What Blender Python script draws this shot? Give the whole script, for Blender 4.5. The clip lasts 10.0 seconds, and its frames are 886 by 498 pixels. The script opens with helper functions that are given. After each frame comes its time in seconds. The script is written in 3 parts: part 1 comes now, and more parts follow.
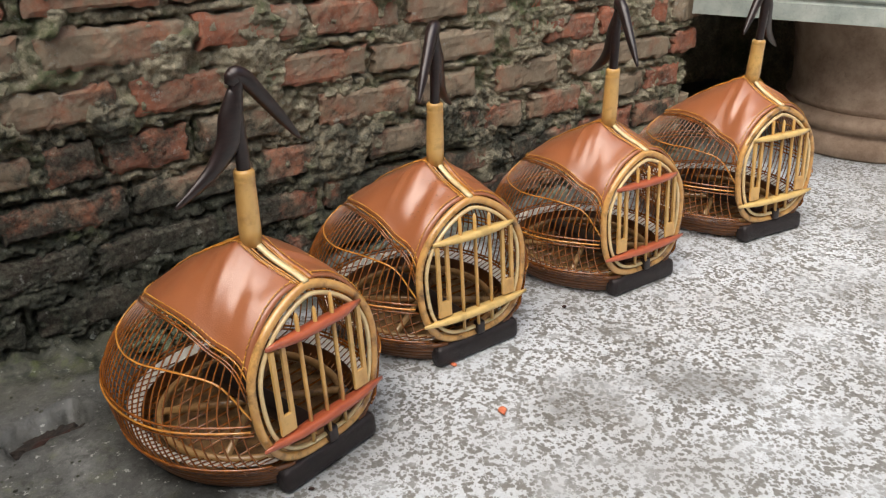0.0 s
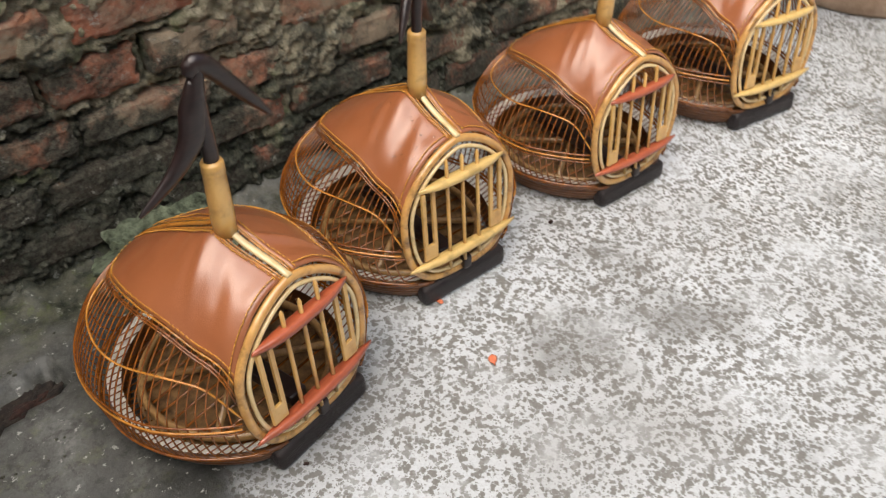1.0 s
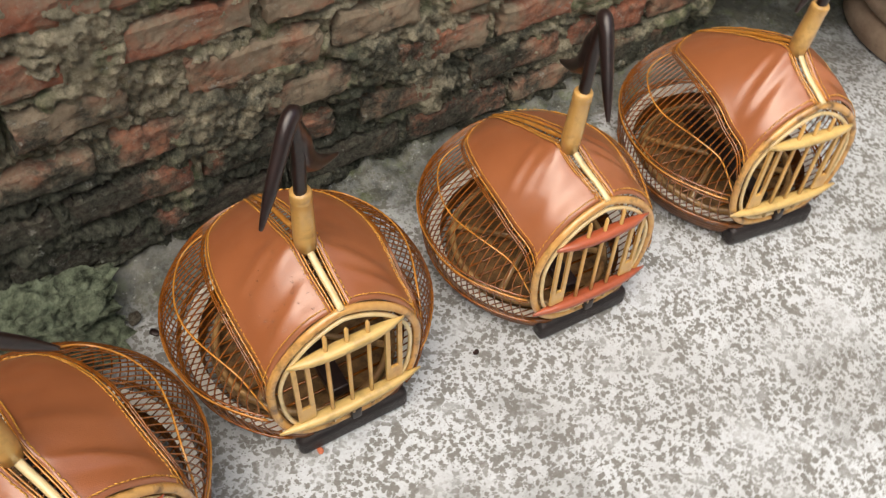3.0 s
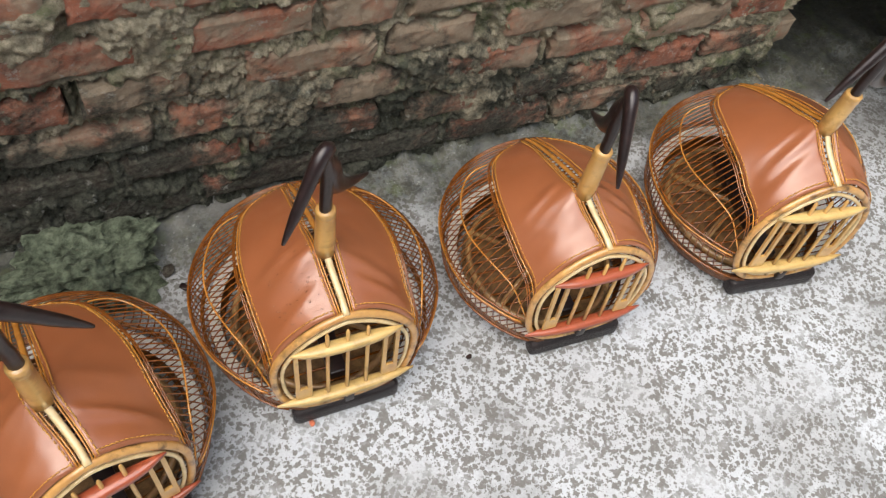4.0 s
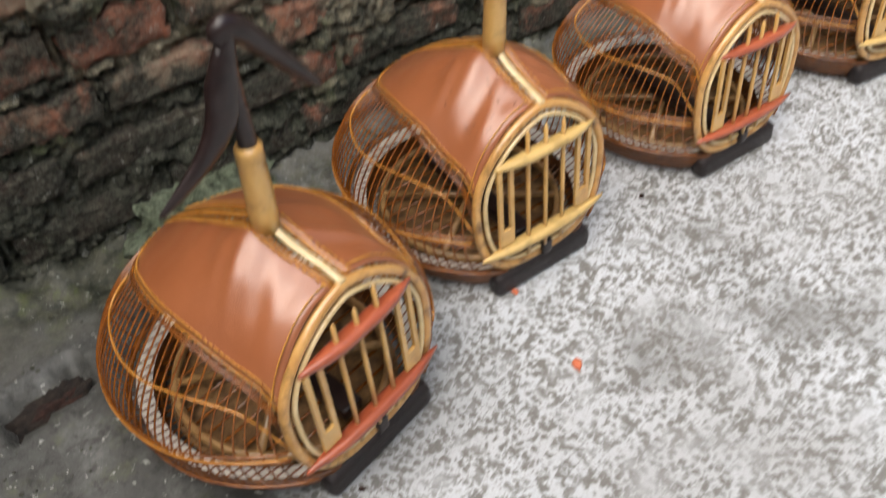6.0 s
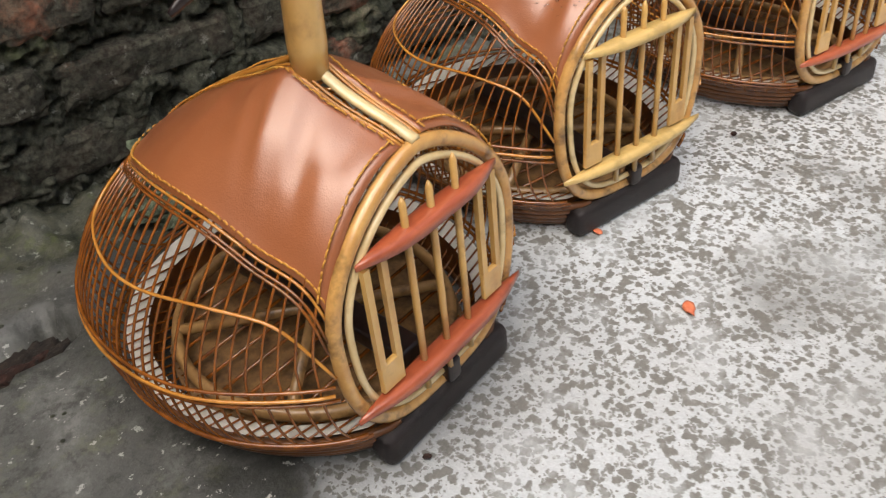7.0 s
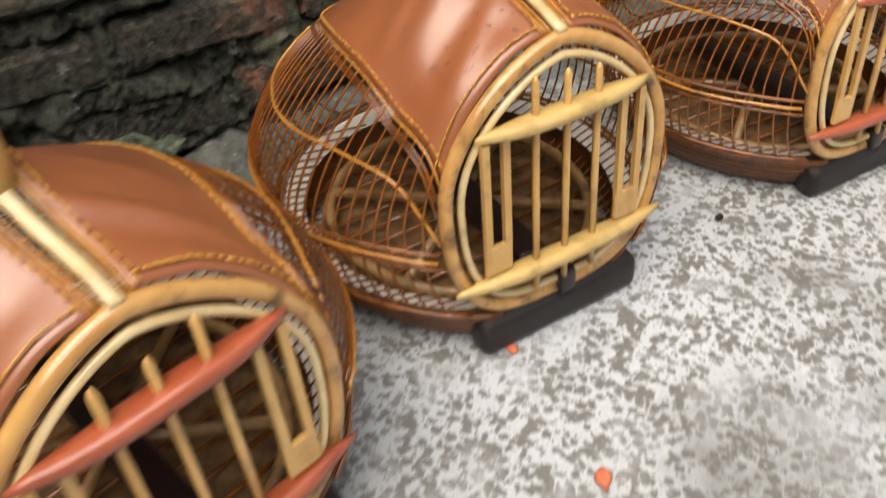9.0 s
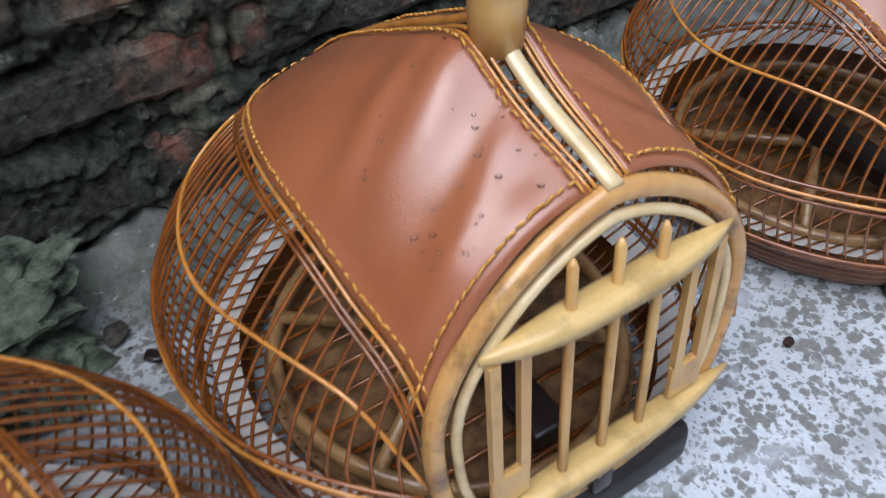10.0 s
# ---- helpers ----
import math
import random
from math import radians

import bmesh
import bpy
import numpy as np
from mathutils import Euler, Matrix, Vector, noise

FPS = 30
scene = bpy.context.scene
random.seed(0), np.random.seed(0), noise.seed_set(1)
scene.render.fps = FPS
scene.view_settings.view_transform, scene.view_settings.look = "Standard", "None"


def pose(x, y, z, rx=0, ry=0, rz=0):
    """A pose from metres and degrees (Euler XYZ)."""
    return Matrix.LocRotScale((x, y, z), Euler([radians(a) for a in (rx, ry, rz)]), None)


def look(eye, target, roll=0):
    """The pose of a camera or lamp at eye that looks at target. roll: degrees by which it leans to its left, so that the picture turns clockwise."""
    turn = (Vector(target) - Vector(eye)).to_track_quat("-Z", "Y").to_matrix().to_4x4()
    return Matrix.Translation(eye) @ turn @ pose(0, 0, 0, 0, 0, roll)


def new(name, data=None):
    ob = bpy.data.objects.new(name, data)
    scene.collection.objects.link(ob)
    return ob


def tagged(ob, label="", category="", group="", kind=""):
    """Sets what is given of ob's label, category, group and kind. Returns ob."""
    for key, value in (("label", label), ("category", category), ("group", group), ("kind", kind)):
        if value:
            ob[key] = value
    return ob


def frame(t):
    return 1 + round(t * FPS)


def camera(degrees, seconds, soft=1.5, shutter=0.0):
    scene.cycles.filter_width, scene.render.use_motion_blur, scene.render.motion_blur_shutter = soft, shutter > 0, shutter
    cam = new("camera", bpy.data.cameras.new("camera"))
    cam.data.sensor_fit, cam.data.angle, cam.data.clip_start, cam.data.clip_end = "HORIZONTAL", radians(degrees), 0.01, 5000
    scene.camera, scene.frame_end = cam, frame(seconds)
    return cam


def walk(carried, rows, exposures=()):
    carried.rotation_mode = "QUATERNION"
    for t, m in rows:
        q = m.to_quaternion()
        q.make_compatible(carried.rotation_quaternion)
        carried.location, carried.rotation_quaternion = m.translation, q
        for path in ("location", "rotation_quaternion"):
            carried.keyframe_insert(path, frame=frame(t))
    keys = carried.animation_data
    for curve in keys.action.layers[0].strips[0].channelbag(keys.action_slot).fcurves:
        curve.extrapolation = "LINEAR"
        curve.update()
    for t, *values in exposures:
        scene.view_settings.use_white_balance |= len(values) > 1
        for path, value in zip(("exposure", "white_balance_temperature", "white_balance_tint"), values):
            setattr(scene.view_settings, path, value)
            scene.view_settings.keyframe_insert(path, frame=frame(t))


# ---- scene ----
cam = camera(56.0, 10.0, soft=1.2, shutter=0.5)
METRES, EYE, TILT, LEAN, TURN = 2.25, 0.664, -25.2, 0.0, -38.3
ROWS = [
    (0.0, 0.0, 0.0, 0.0, 0.0, 0.0, -0.0),
    (0.5, -0.0054, 0.0189, 0.0166, -0.21, -2.75, 0.1),
    (1.0, -0.0148, 0.0432, 0.0965, -2.97, -15.56, 0.67),
    (1.5, -0.0247, 0.0452, 0.1547, -5.18, -20.17, 1.05),
    (2.0, 0.0001, 0.0804, 0.1904, -2.43, -21.92, -0.29),
    (2.5, 0.0419, 0.1357, 0.2123, 1.35, -23.14, -3.01),
    (3.0, 0.0645, 0.1737, 0.2375, 3.76, -26.56, -6.29),
    (4.5, 0.0673, 0.1603, 0.2933, 11.58, -32.3, -13.22),
    (5.0, 0.047, 0.1316, 0.2566, 8.48, -29.61, -10.14),
    (5.5, 0.0132, 0.1084, 0.1863, 2.52, -22.17, -2.69),
    (6.0, -0.0238, 0.1185, 0.1025, 0.66, -20.06, 1.09),
    (7.5, -0.0608, 0.1861, 0.0009, 0.62, -12.89, 1.82),
    (8.0, -0.0527, 0.195, 0.0061, 0.98, -14.23, 1.39),
    (8.5, -0.0234, 0.2249, 0.0153, 2.99, -15.66, -0.46),
    (9.0, 0.0055, 0.2687, 0.0383, 5.24, -16.34, -0.93),
    (9.5, 0.0019, 0.3299, 0.0537, 5.27, -16.98, -1.17),
    (10.0, -0.0052, 0.367, 0.0721, 3.55, -20.35, -0.74),
]
PATH = [(t, pose(0, 0, EYE, TILT, LEAN, TURN) @ pose(METRES * x, METRES * y, METRES * z, 90 + pitch, roll, yaw)) for t, x, y, z, yaw, pitch, roll in ROWS]
PATH += [(3.2, look((0.488, 0.377, 1.016), (1.236, 1.341, -0.569), 10.3)), (4.3, look((0.518, 0.388, 1.126), (1.112, 1.292, -0.557), 13.7)),
         (6.2, look((0.146, 0.329, 0.693), (1.057, 1.428, -0.708), 0.1))]
walk(cam, sorted(PATH, key=lambda row: row[0]),
     ((0.0, 0.58, 6750, 10), (3.0, 0.58, 7100, 10), (4.5, 0.62, 6350, 10), (5.5, 0.64, 6600, 10), (6.2, 0.56, 6700, 10), (7.3, 0.60, 6900, 10),
      (9.0, 0.66, 7050, 10), (9.5, 0.58, 6350, 10), (10.0, 0.44, 5450, 10)))

# ---- light ----
world = bpy.data.worlds.new("overcast_sky")
scene.world = world
world.use_nodes = True
wn = world.node_tree
sky = wn.nodes.new("ShaderNodeTexSky")
sky.sky_type, sky.sun_disc = "NISHITA", False
sky.sun_elevation, sky.sun_rotation = radians(66), radians(250)
sky.dust_density, sky.air_density = 4.0, 1.0
wn.nodes["Background"].inputs["Strength"].default_value = 0.12
wn.links.new(sky.outputs[0], wn.nodes["Background"].inputs["Color"])
sun_data = bpy.data.lights.new("sun", "SUN")
sun_data.energy, sun_data.angle, sun_data.color = 3.1, radians(82), (1.0, 0.98, 0.95)
sun = new("sun", sun_data)
sun.matrix_world = look((0, 0, 5), (2.2, 0.85, 0))


# ---- materials ----
def material(name, rough=0.6, metal=0.0):
    m = bpy.data.materials.new(name)
    m.use_nodes = True
    b = m.node_tree.nodes["Principled BSDF"]
    b.inputs["Roughness"].default_value, b.inputs["Metallic"].default_value = rough, metal
    return m, m.node_tree, b


def coords(nt, scale=(1, 1, 1)):
    tc = nt.nodes.new("ShaderNodeTexCoord")
    mp = nt.nodes.new("ShaderNodeMapping")
    mp.inputs["Scale"].default_value = scale
    nt.links.new(tc.outputs["Object"], mp.inputs["Vector"])
    return mp.outputs[0]


def world_place(nt):
    return nt.nodes.new("ShaderNodeNewGeometry").outputs["Position"]


def nz(nt, vec, scale, detail=4.0, rough=0.55, kind="noise", distort=0.0):
    if kind == "noise":
        n = nt.nodes.new("ShaderNodeTexNoise")
        n.inputs["Detail"].default_value, n.inputs["Roughness"].default_value = detail, rough
        n.inputs["Distortion"].default_value = distort
    else:
        n = nt.nodes.new("ShaderNodeTexVoronoi")
    n.inputs["Scale"].default_value = scale
    nt.links.new(vec, n.inputs["Vector"])
    return n.outputs[0]


def ramp(nt, fac, *stops):
    r = nt.nodes.new("ShaderNodeValToRGB")
    e = r.color_ramp.elements
    while len(e) < len(stops):
        e.new(0.5)
    for el, (p, c) in zip(e, stops):
        el.position = p
        el.color = (c, c, c, 1) if isinstance(c, (int, float)) else (*c, 1)
    nt.links.new(fac, r.inputs[0])
    return r.outputs[0]


def mix(nt, fac, a, b, how="MIX"):
    m = nt.nodes.new("ShaderNodeMix")
    m.data_type, m.blend_type = "RGBA", how
    for i, v in ((0, fac), (6, a), (7, b)):
        if isinstance(v, (int, float)):
            m.inputs[i].default_value = v
        elif isinstance(v, tuple):
            m.inputs[i].default_value = (*v, 1)
        else:
            nt.links.new(v, m.inputs[i])
    return m.outputs[2]


def calc(nt, op, a, b=0.0):
    m = nt.nodes.new("ShaderNodeMath")
    m.operation = op
    for i, v in ((0, a), (1, b)):
        if isinstance(v, (int, float)):
            m.inputs[i].default_value = v
        else:
            nt.links.new(v, m.inputs[i])
    return m.outputs[0]


def span(nt, v, a, b, lo=0.0, hi=1.0):
    m = nt.nodes.new("ShaderNodeMapRange")
    m.interpolation_type = "SMOOTHSTEP"
    for i, x in zip((1, 2, 3, 4), (a, b, lo, hi)):
        m.inputs[i].default_value = x
    nt.links.new(v, m.inputs[0])
    return m.outputs[0]


def bump(nt, b, height, strength=0.4, distance=0.002):
    n = nt.nodes.new("ShaderNodeBump")
    n.inputs["Strength"].default_value, n.inputs["Distance"].default_value = strength, distance
    nt.links.new(height, n.inputs["Height"])
    nt.links.new(n.outputs[0], b.inputs["Normal"])


def split(nt, vec):
    s = nt.nodes.new("ShaderNodeSeparateXYZ")
    nt.links.new(vec, s.inputs[0])
    return s.outputs


def object_random(nt):
    return nt.nodes.new("ShaderNodeObjectInfo").outputs["Random"]


def make_concrete():
    m, nt, b = material("speckled_wet_concrete", 0.55)
    p = world_place(nt)
    x, y, _ = split(nt, p)
    broad = nz(nt, p, 3.2, 5)
    fine = nz(nt, p, 260, 4, 0.7)
    patches = ramp(nt, nz(nt, p, 11, 5, 0.7), (0.34, 0.3), (0.50, 1.0))
    wobble = nt.nodes.new("ShaderNodeVectorMath")
    wobble.operation = "MULTIPLY_ADD"
    jitter = nt.nodes.new("ShaderNodeTexNoise")
    jitter.inputs["Scale"].default_value = 150
    nt.links.new(p, jitter.inputs["Vector"])
    nt.links.new(jitter.outputs["Color"], wobble.inputs[0])
    wobble.inputs[1].default_value = (0.008, 0.008, 0.0)
    nt.links.new(p, wobble.inputs[2])
    size = calc(nt, "MULTIPLY", calc(nt, "SUBTRACT", nz(nt, p, 55, 4, 0.65), 0.5), 1.35)
    near_drop = calc(nt, "ADD", nz(nt, wobble.outputs[0], 138, kind="voronoi"), size)
    tiny_drop = calc(nt, "ADD", nz(nt, wobble.outputs[0], 250, kind="voronoi"), size)
    spots = calc(nt, "MAXIMUM", ramp(nt, near_drop, (0.40, 1.0), (0.54, 0.0)), ramp(nt, tiny_drop, (0.28, 0.9), (0.38, 0.0)))
    spots = calc(nt, "MULTIPLY", spots, patches)
    light = mix(nt, fine, (0.41, 0.44, 0.46), (0.70, 0.74, 0.77))
    light = mix(nt, ramp(nt, broad, (0.42, 0.0), (0.7, 0.55)), light, (0.29, 0.285, 0.27))
    dark = mix(nt, fine, (0.115, 0.114, 0.105), (0.26, 0.255, 0.235))
    col = mix(nt, spots, light, dark)
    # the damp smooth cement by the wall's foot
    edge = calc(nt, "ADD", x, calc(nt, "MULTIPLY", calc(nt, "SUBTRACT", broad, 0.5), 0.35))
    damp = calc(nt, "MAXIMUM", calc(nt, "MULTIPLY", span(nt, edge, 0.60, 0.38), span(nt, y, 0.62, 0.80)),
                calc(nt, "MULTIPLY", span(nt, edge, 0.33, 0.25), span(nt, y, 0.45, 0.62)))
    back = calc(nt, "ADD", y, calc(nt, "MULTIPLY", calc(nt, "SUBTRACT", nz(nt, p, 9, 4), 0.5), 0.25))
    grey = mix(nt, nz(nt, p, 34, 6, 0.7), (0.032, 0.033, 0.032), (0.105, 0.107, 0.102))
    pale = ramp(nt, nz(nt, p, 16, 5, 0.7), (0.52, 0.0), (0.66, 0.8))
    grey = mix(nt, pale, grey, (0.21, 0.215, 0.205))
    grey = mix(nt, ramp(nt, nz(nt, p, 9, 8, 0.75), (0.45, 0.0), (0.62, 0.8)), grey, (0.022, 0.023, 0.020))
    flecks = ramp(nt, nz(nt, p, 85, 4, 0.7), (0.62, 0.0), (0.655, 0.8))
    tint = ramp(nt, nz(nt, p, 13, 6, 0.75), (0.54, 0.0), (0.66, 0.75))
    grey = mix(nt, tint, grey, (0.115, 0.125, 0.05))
    # wet cement near the first cage, its contact shade put into the colour
    soaked_shade = span(nt, calc(nt, "ADD", x, calc(nt, "MULTIPLY", calc(nt, "SUBTRACT", nz(nt, p, 7, 5, 0.65), 0.5), 0.16)), 0.13, 0.25)
    grey = mix(nt, soaked_shade, mix(nt, 0.35, grey, (0.17, 0.175, 0.165)), mix(nt, 0.60, grey, (0.011, 0.012, 0.010)))
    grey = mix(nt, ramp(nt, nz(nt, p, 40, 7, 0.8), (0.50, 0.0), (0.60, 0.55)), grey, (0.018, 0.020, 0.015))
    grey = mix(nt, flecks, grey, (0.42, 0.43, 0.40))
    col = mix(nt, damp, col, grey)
    strip = span(nt, back, 1.03, 1.13)
    moss = mix(nt, ramp(nt, nz(nt, p, 48, 6, 0.75), (0.38, 0.0), (0.62, 1.0)), (0.012, 0.016, 0.009), (0.085, 0.085, 0.058))
    moss = mix(nt, ramp(nt, nz(nt, p, 26, 5, 0.7), (0.53, 0.0), (0.64, 0.8)), moss, (0.075, 0.095, 0.025))
    moss = mix(nt, ramp(nt, nz(nt, p, 110, 4, 0.7), (0.63, 0.0), (0.69, 0.8)), moss, (0.34, 0.36, 0.31))
    col = mix(nt, calc(nt, "MULTIPLY", strip, 0.85), col, moss)
    stain = ramp(nt, nz(nt, p, 2.6, 6, 0.7), (0.53, 0.0), (0.66, 0.65))
    col = mix(nt, stain, col, (0.13, 0.126, 0.112))
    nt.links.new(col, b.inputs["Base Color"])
    nt.links.new(ramp(nt, spots, (0.0, 0.62), (1.0, 0.34)), b.inputs["Roughness"])
    bump(nt, b, mix(nt, 0.5, fine, nz(nt, p, 60, 7, 0.7)), 0.7, 0.003)
    return m


def make_brick():
    m, nt, b = material("old_red_brick", 0.9)
    p = world_place(nt)
    z = split(nt, p)[2]
    n1, n2 = nz(nt, p, 28, 6, 0.65), nz(nt, p, 160, 4, 0.7)
    rnd = object_random(nt)
    red = mix(nt, rnd, (0.48, 0.160, 0.085), (0.53, 0.260, 0.150))
    col = mix(nt, ramp(nt, n1, (0.35, 0.0), (0.65, 1.0)), red, (0.27, 0.125, 0.085))
    col = mix(nt, ramp(nt, n2, (0.5, 0.0), (0.75, 0.5)), col, (0.50, 0.40, 0.31))
    grime = ramp(nt, calc(nt, "ADD", nz(nt, p, 13, 6, 0.7), calc(nt, "MULTIPLY", rnd, 0.22)), (0.52, 0.0), (0.68, 0.85))
    col = mix(nt, grime, col, mix(nt, n2, (0.20, 0.17, 0.115), (0.46, 0.40, 0.29)))
    # green-black algae, with shade low on the wall put into the colour too
    algae_shade = span(nt, calc(nt, "SUBTRACT", nz(nt, p, 8, 8, 0.75), calc(nt, "MULTIPLY", calc(nt, "ADD", z, calc(nt, "MULTIPLY", split(nt, p)[0], 0.17)), 0.95)), 0.12, 0.27, 0.0, 0.94)
    col = mix(nt, algae_shade, col, mix(nt, ramp(nt, n2, (0.38, 0.0), (0.68, 1.0)), (0.014, 0.016, 0.013), (0.115, 0.122, 0.09)))
    fleck = ramp(nt, nz(nt, p, 48, 5, 0.75), (0.61, 0.0), (0.69, 0.7))
    col = mix(nt, fleck, col, (0.46, 0.46, 0.40))
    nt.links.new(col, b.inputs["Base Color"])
    bump(nt, b, mix(nt, 0.55, n1, nz(nt, p, 330, 6, 0.8)), 1.0, 0.008)
    return m


def make_mortar():
    m, nt, b = material("crumbling_lime_mortar", 0.95)
    p = world_place(nt)
    x, _, z = split(nt, p)
    n1, n2, n3 = nz(nt, p, 22, 7, 0.7), nz(nt, p, 130, 5, 0.75), nz(nt, p, 6, 5, 0.6)
    crumb = nz(nt, p, 230, 9, 0.85, distort=0.6)
    col = mix(nt, ramp(nt, n2, (0.3, 0.0), (0.7, 1.0)), (0.27, 0.24, 0.16), (0.72, 0.645, 0.465))
    col = mix(nt, ramp(nt, crumb, (0.52, 0.0), (0.64, 0.8)), col, (0.115, 0.105, 0.075))
    col = mix(nt, ramp(nt, n1, (0.46, 0.0), (0.62, 0.6)), col, (0.20, 0.18, 0.125))
    green = calc(nt, "MULTIPLY", ramp(nt, n3, (0.49, 0.0), (0.60, 0.85)), ramp(nt, nz(nt, p, 33, 5, 0.7), (0.40, 0.0), (0.56, 1.0)))
    col = mix(nt, green, col, mix(nt, n2, (0.055, 0.080, 0.026), (0.20, 0.25, 0.10)))
    # same growth on the mortar, also painting in the shade towards the foot
    algae_shade = span(nt, calc(nt, "SUBTRACT", nz(nt, p, 8, 8, 0.75), calc(nt, "MULTIPLY", calc(nt, "ADD", z, calc(nt, "MULTIPLY", x, 0.17)), 0.95)), 0.12, 0.27, 0.0, 0.93)
    col = mix(nt, algae_shade, col, mix(nt, ramp(nt, n2, (0.38, 0.0), (0.68, 1.0)), (0.016, 0.019, 0.014), (0.14, 0.15, 0.11)))
    lichen = calc(nt, "MULTIPLY", ramp(nt, nz(nt, p, 42, 6, 0.75), (0.60, 0.0), (0.68, 1.0)), 0.65)
    col = mix(nt, lichen, col, (0.50, 0.52, 0.46))
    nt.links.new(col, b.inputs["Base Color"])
    bump(nt, b, mix(nt, 0.5, mix(nt, 0.4, n1, n2), calc(nt, "SUBTRACT", 1.0, crumb)), 1.0, 0.014)
    return m


def make_cane(name, a, c, rough=0.32, grain=(60, 60, 60), mottle=0.5):
    m, nt, b = material(name, rough)
    v = coords(nt, grain)
    n = nz(nt, v, 1.0, 5, 0.6)
    big = nz(nt, world_place(nt), 45, 4, 0.6)
    col = mix(nt, ramp(nt, n, (0.3, 0.0), (0.7, 1.0)), a, c)
    col = mix(nt, ramp(nt, big, (0.52, 0.0), (0.70, mottle)), col, tuple((0.8 - 0.6 * mottle) * k for k in a))
    nt.links.new(col, b.inputs["Base Color"])
    b.inputs["Coat Weight"].default_value, b.inputs["Coat Roughness"].default_value = 0.8, 0.12
    bump(nt, b, n, 0.25, 0.0008)
    return m


def make_leather():
    m, nt, b = material("tan_leather", 0.4)
    v = coords(nt)
    grain = nz(nt, v, 900, 3, 0.6, kind="voronoi")
    broad = nz(nt, v, 22, 4, 0.6)
    col = mix(nt, broad, (0.300, 0.093, 0.032), (0.39, 0.131, 0.048))
    col = mix(nt, ramp(nt, nz(nt, v, 75, 4, 0.7), (0.68, 0.0), (0.76, 0.4)), col, (0.20, 0.062, 0.025))
    nt.links.new(col, b.inputs["Base Color"])
    nt.links.new(ramp(nt, nz(nt, v, 50, 4), (0.3, 0.36), (0.7, 0.48)), b.inputs["Roughness"])
    b.inputs["Coat Weight"].default_value, b.inputs["Coat Roughness"].default_value = 1.0, 0.30
    b.inputs["Coat IOR"].default_value, b.inputs["Specular IOR Level"].default_value = 1.6, 0.4
    bump(nt, b, mix(nt, 0.6, grain, nz(nt, v, 260, 5)), 0.30, 0.0014)
    return m


def make_plain(name, a, c, scale=40, rough=0.5, depth=0.3, dist=0.002):
    m, nt, b = material(name, rough)
    v = coords(nt)
    n, n2 = nz(nt, v, scale, 6, 0.65), nz(nt, v, scale * 7, 4, 0.7)
    col = mix(nt, ramp(nt, n, (0.35, 0.0), (0.65, 1.0)), a, c)
    col = mix(nt, ramp(nt, n2, (0.55, 0.0), (0.8, 0.5)), col, tuple(0.5 * k for k in a))
    nt.links.new(col, b.inputs["Base Color"])
    bump(nt, b, mix(nt, 0.5, n, n2), depth, dist)
    return m


CONCRETE, BRICK, MORTAR, LEATHER = make_concrete(), make_brick(), make_mortar(), make_leather()
RATTAN = make_cane("brown_rattan", (0.145, 0.039, 0.005), (0.335, 0.106, 0.013), 0.26)
RATTAN_DARK = make_cane("dark_base_rattan", (0.085, 0.026, 0.005), (0.20, 0.068, 0.012), 0.4)
for cane, coat in ((RATTAN, 0.7), (RATTAN_DARK, 0.3)):
    cane.node_tree.nodes["Principled BSDF"].inputs["Coat Weight"].default_value = coat
RATTAN_GOLD = make_cane("golden_rattan", (0.46, 0.175, 0.024), (0.64, 0.29, 0.055), 0.22)
BAMBOO = make_cane("varnished_bamboo", (0.58, 0.310, 0.088), (0.73, 0.455, 0.145), 0.3, (40, 40, 14))
BAMBOO_PALE = make_cane("pale_split_bamboo", (0.68, 0.49, 0.22), (0.80, 0.64, 0.36), 0.32)
BAMBOO_DARK = make_cane("mottled_bamboo", (0.50, 0.240, 0.066), (0.70, 0.405, 0.130), 0.3, mottle=0.95)
FLOOR_CANE = make_cane("worn_floor_cane", (0.27, 0.140, 0.048), (0.43, 0.255, 0.095), 0.5, mottle=0.9)
RED_WOOD = make_cane("red_stained_wood", (0.34, 0.066, 0.026), (0.48, 0.120, 0.050), 0.35, (30, 200, 200))
YELLOW_WOOD = make_cane("yellow_bamboo_wood", (0.60, 0.39, 0.12), (0.74, 0.52, 0.20), 0.4, (30, 200, 200))
DARK_WOOD = make_cane("dark_ebony_wood", (0.009, 0.005, 0.005), (0.026, 0.013, 0.012), 0.36, (30, 160, 160))
DARK_WOOD.node_tree.nodes["Principled BSDF"].inputs["Coat Weight"].default_value = 0.25
FOOT_WOOD = make_plain("black_foot_wood", (0.006, 0.003, 0.004), (0.016, 0.009, 0.009), 90, 0.38, 0.6, 0.003)
FOOT_WOOD.node_tree.nodes["Principled BSDF"].inputs["Specular IOR Level"].default_value = 0.5
CREAM = make_plain("cream_bamboo_strip", (0.90, 0.88, 0.79), (0.95, 0.93, 0.87), 60, 0.45)
cn = CREAM.node_tree
glow, through_light = cn.nodes.new("ShaderNodeMixShader"), cn.nodes.new("ShaderNodeBsdfTranslucent")
through_light.inputs["Color"].default_value, glow.inputs[0].default_value = (0.92, 0.89, 0.79, 1), 0.35
cn.links.new(cn.nodes["Principled BSDF"].outputs[0], glow.inputs[1])
cn.links.new(through_light.outputs[0], glow.inputs[2])
cn.links.new(glow.outputs[0], cn.nodes["Material Output"].inputs["Surface"])
